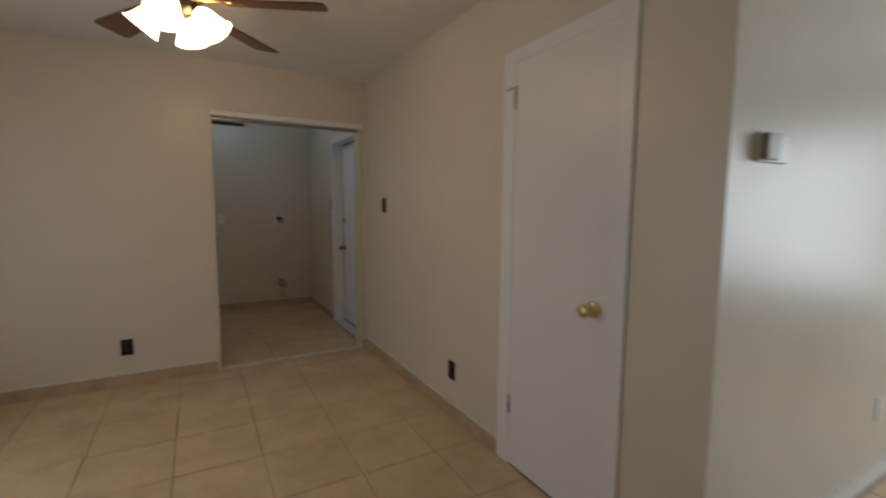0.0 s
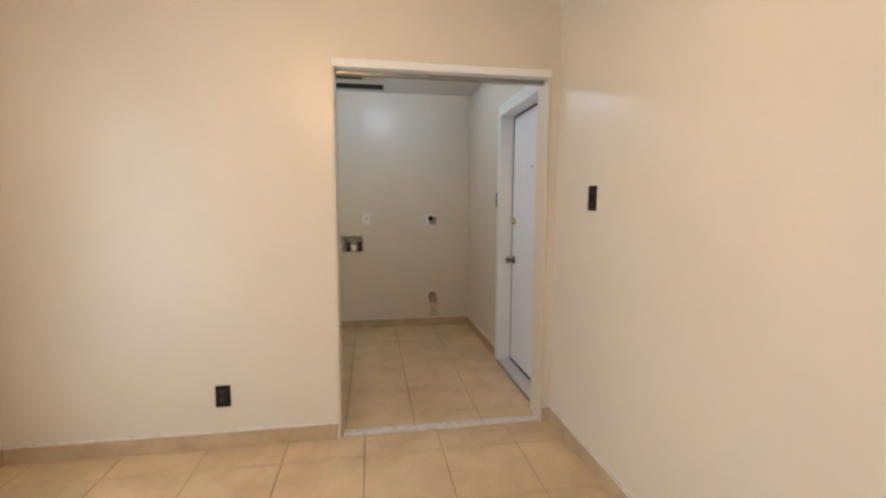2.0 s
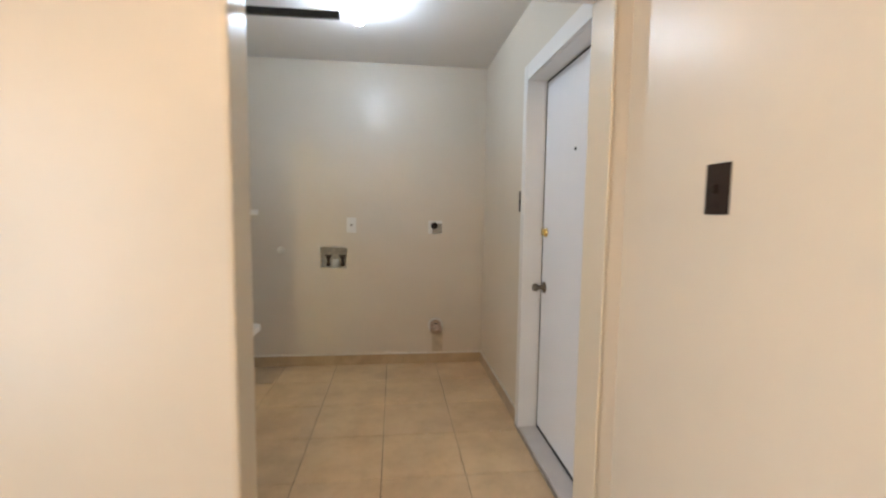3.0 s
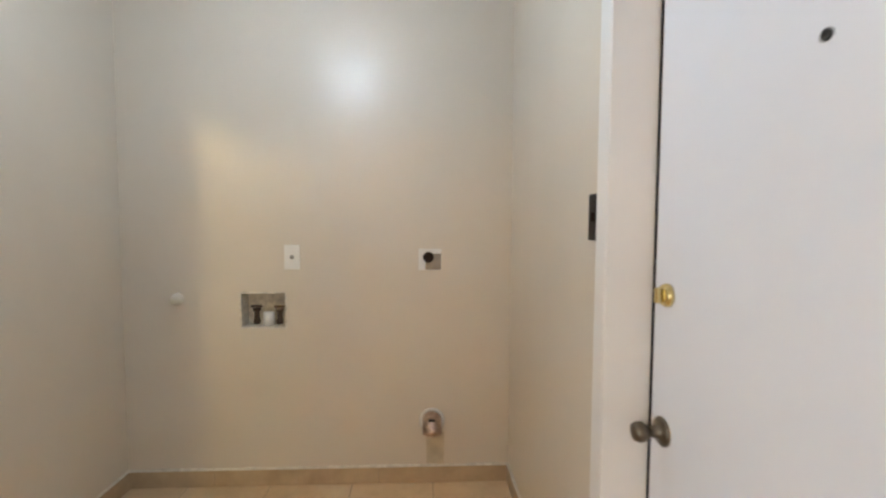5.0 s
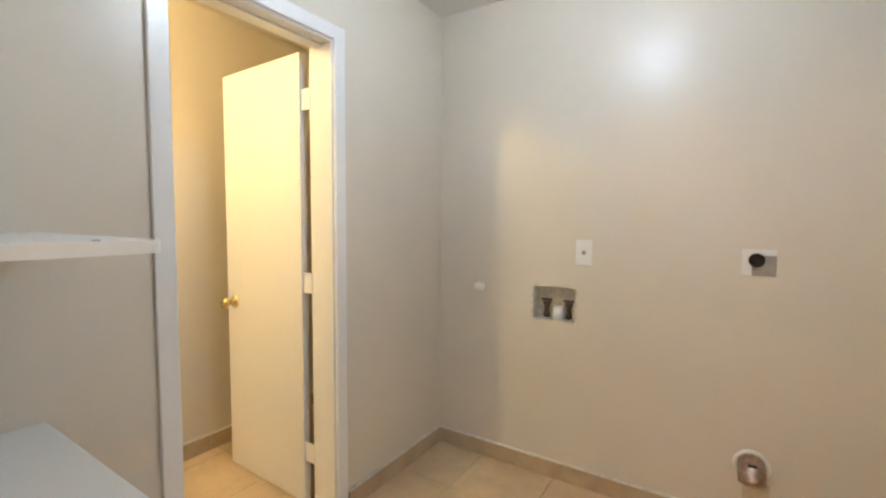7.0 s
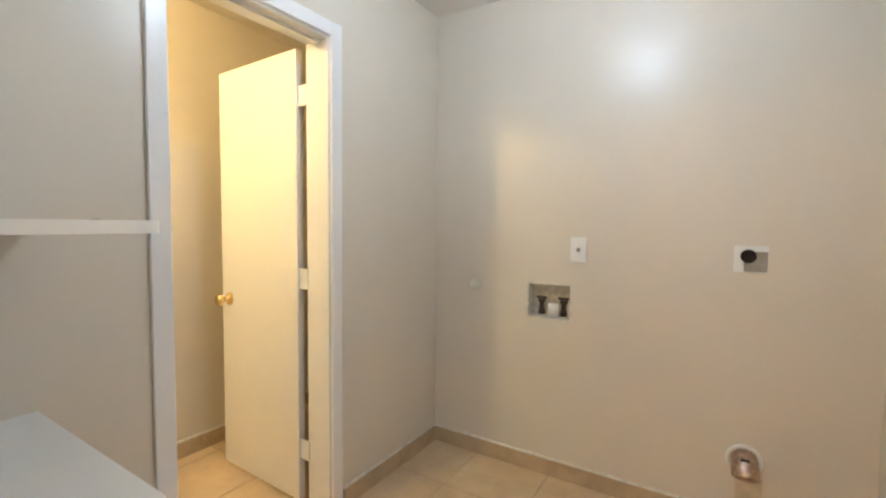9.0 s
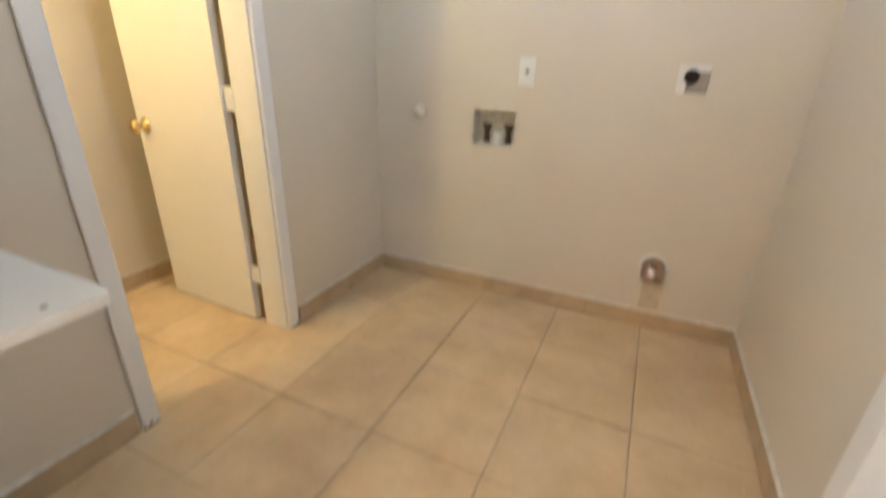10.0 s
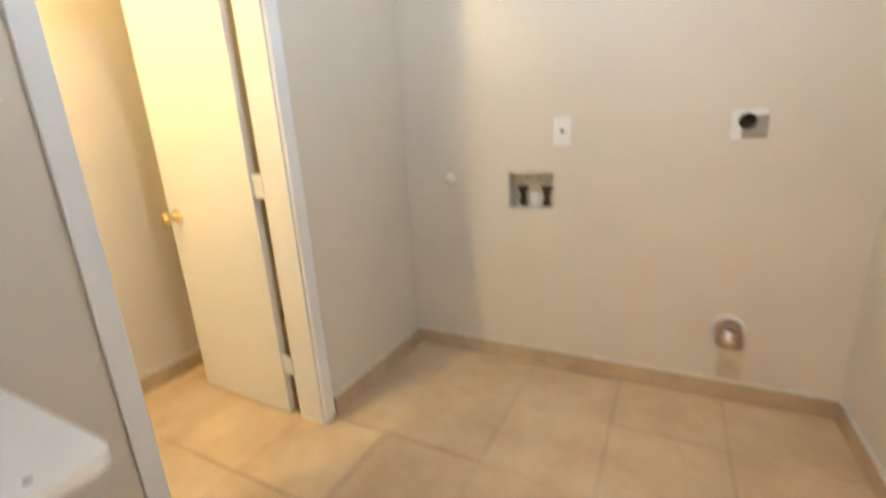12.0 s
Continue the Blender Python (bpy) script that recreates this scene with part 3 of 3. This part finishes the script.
vent = thing("dryer_vent", "shiny metal dryer vent stub with a copper tinge", "dryer vent", (1.372, LY1, 0.322))
part("collar", lathe([(0.045, 0.0005), (0.066, 0.0005), (0.065, 0.004), (0.060, 0.007), (0.05, 0.007), (0.05, 0.003)], TO_NY, 28), PLASTIC, vent, "white wall collar")
duct = bmesh.new()
rings = []
for i in range(10):
    a = radians(58) * i / 9
    c = Vector((0, -0.085 * math.sin(a) - 0.004, -0.085 * (1 - math.cos(a)) + 0.004))
    up = Vector((0, -math.sin(a), math.cos(a)))
    r0 = 0.0485 if i in (5, 6) else 0.0465
    rings.append([duct.verts.new(c + r0 * (math.cos(q) * Vector((1, 0, 0)) + math.sin(q) * up)) for q in [2 * math.pi * k / 28 for k in range(28)]])
last, out = rings[-1], Vector((0, -math.cos(radians(58)), -math.sin(radians(58))))
mid = sum((v.co for v in last), Vector()) / len(last)
for r0, push in ((0.93, 0.004), (0.6, 0.011), (0.25, 0.014)):
    rings.append([duct.verts.new(mid + (v.co - mid) * r0 + out * push) for v in last])
for a, b in zip(rings, rings[1:]):
    for k in range(28):
        duct.faces.new((a[k], a[(k + 1) % 28], b[(k + 1) % 28], b[k])).smooth = True
duct.faces.new(rings[-1])
bmesh.ops.recalc_face_normals(duct, faces=duct.faces[:])
part("elbow", duct, CHROME, vent, "bright metal elbow with a domed end")
part("vent_slot", boxes((-0.017, -0.080, 0.026, 0.013, -0.066, 0.036), bevel=0.003), BLACK, vent, "dark slot in the elbow's crown")
part("seam", boxes((-0.020, -0.094, -0.045, -0.016, -0.078, 0.0), bevel=0.0015), CHROME, vent, "folded metal seam")

# shelves on the back of the dividing wall
for sz in (0.79, 1.25):
    sh = thing("wall_shelf", "white painted wall shelf with a rounded front corner", "shelf", (LX0 + 0.001, YB + 0.001, sz), "laundry shelves")
    bm = bmesh.new()
    L, D = 0.495 - LX0, 0.28
    pts = [(0, 0), (L, 0), (L, D - 0.03)] + [(L - 0.03 + 0.03 * math.cos(a), D - 0.03 + 0.03 * math.sin(a)) for a in [radians(q) for q in (22.5, 45, 67.5, 90)]] + [(0, D)]
    f = bm.faces.new([bm.verts.new((x, y, 0)) for x, y in pts])
    r = bmesh.ops.extrude_face_region(bm, geom=[f])
    for v in r["geom"]:
        if isinstance(v, bmesh.types.BMVert):
            v.co.z += 0.02
    bmesh.ops.recalc_face_normals(bm, faces=bm.faces[:])
    part("board", bm, SHELF, sh)
    part("screw", lathe([(0, 0.02), (0.006, 0.02), (0.005, 0.0215), (0, 0.0215)], at(L - 0.04, D - 0.08, 0), 12), STEEL, sh)
    part("cleat", boxes((0.002, 0.0, -0.035, L - 0.02, 0.018, -0.0005)), SHELF, sh, "white wall cleat")

cab = thing("wall_box", "beige painted box high on the laundry wall", "wall box", (LX0, YB, 2.012))
part("box_body", boxes((0.001, 0.001, 0, 0.905, 0.10, 0.12), bevel=0.003), WALL, cab)
part("vent_slot", boxes((0.66, 0.035, -0.004, 0.82, 0.06, -0.0005)), BROWN, cab, "dark slot")
rail = thing("hanging_rail", "black metal hanging rail high in the laundry", "rail", (LX0, 4.645, 2.02))
part("bar", boxes((0.002, -0.012, -0.013, 0.945, 0.012, 0.013), bevel=0.003), BLACK, rail)
part("wall_socket", lathe([(0, 0), (0.03, 0), (0.03, 0.012), (0.02, 0.02), (0, 0.02)], at(0.001, 0, 0, TO_PX), 16), BLACK, rail)

bath_lamp = thing("bathroom_lamp", "lit warm globe lamp on the bathroom wall", "wall lamp", (-0.62, YB, 2.17))
part("lamp_base", lathe([(0, 0), (0.06, 0), (0.055, -0.02), (0.02, -0.04), (0, -0.04)], TO_NY), PLASTIC, bath_lamp)
part("bulb", lathe([(0.014, -0.04), (0.03, -0.065), (0.038, -0.095), (0.03, -0.125), (0, -0.137)], TO_NY, 20), BATHBULB, bath_lamp)

# water stain below the dryer vent
structure("wall_stain", boxes((1.345, LY1 - 0.0018, BH + 0.012, 1.435, LY1 - 0.0004, 0.26)), STAIN, "faint brown water stain below the dryer vent", "stain")

# ---- floor tiles ----
G = 0.0045
TILES = {}


def tile_bm(w, d):
    bm = bmesh.new()
    e = 0.003
    lo = [bm.verts.new(p) for p in ((0, 0, -0.004), (w, 0, -0.004), (w, d, -0.004), (0, d, -0.004))]
    mid = [bm.verts.new(p) for p in ((0, 0, -0.0015), (w, 0, -0.0015), (w, d, -0.0015), (0, d, -0.0015))]
    hi = [bm.verts.new(p) for p in ((e, e, 0), (w - e, e, 0), (w - e, d - e, 0), (e, d - e, 0))]
    for a, b in ((lo, mid), (mid, hi)):
        for i in range(4):
            bm.faces.new((a[i], a[(i + 1) % 4], b[(i + 1) % 4], b[i]))
    bm.faces.new(hi)
    return bm


def lay(region, gx, gy, pitch=0.411, joined=None):
    x0, y0, x1, y1 = region
    for i in range(math.floor((x0 - gx) / pitch), math.ceil((x1 - gx) / pitch)):
        for j in range(math.floor((y0 - gy) / pitch), math.ceil((y1 - gy) / pitch)):
            a, b = max(gx + i * pitch + G / 2, x0), min(gx + (i + 1) * pitch - G / 2, x1)
            c, d = max(gy + j * pitch + G / 2, y0), min(gy + (j + 1) * pitch - G / 2, y1)
            if b - a < 0.015 or d - c < 0.015:
                continue
            if joined is not None:
                tb = tile_bm(b - a, d - c)
                tb.transform(Matrix.Translation((a, c, 0)))
                me = bpy.data.meshes.new("t")
                tb.to_mesh(me)
                joined.from_mesh(me)
                tb.free()
                bpy.data.meshes.remove(me)
                continue
            key = (round(b - a, 4), round(d - c, 4))
            if key not in TILES:
                me = bpy.data.meshes.new("tile")
                tb = tile_bm(*key)
                tb.to_mesh(me)
                tb.free()
                me.materials.append(TILE)
                TILES[key] = me
            t = new("tile", TILES[key])
            t.location = (a, c, random.uniform(-0.0006, 0.0006))
            t.parent = floor


lay((BX, YF + 0.065, LX1, LY1), 0.562, 5.258, 0.408)
lay((XL, 1.10, XR, YF + 0.007), 0.677, 3.2)
rest = bmesh.new()
lay((XL, SY, EX, 1.095), 0.677, 3.2, joined=rest)
tagged(part("far_tiles", rest, TILE, floor), kind="stuff")

# dried paint drips on the tiles by the outer door
specks = bmesh.new()
for _ in range(26):
    r0 = random.uniform(0.0012, 0.0035)
    lathe([(r0, 0.0006), (r0 * 0.7, 0.0016), (0, 0.0018)], at(random.uniform(1.2, 1.74), random.uniform(5.2, 6.35), 0), 7, specks)
tagged(part("paint_specks", specks, PLASTIC, floor, "small dried white paint specks"), kind="stuff")
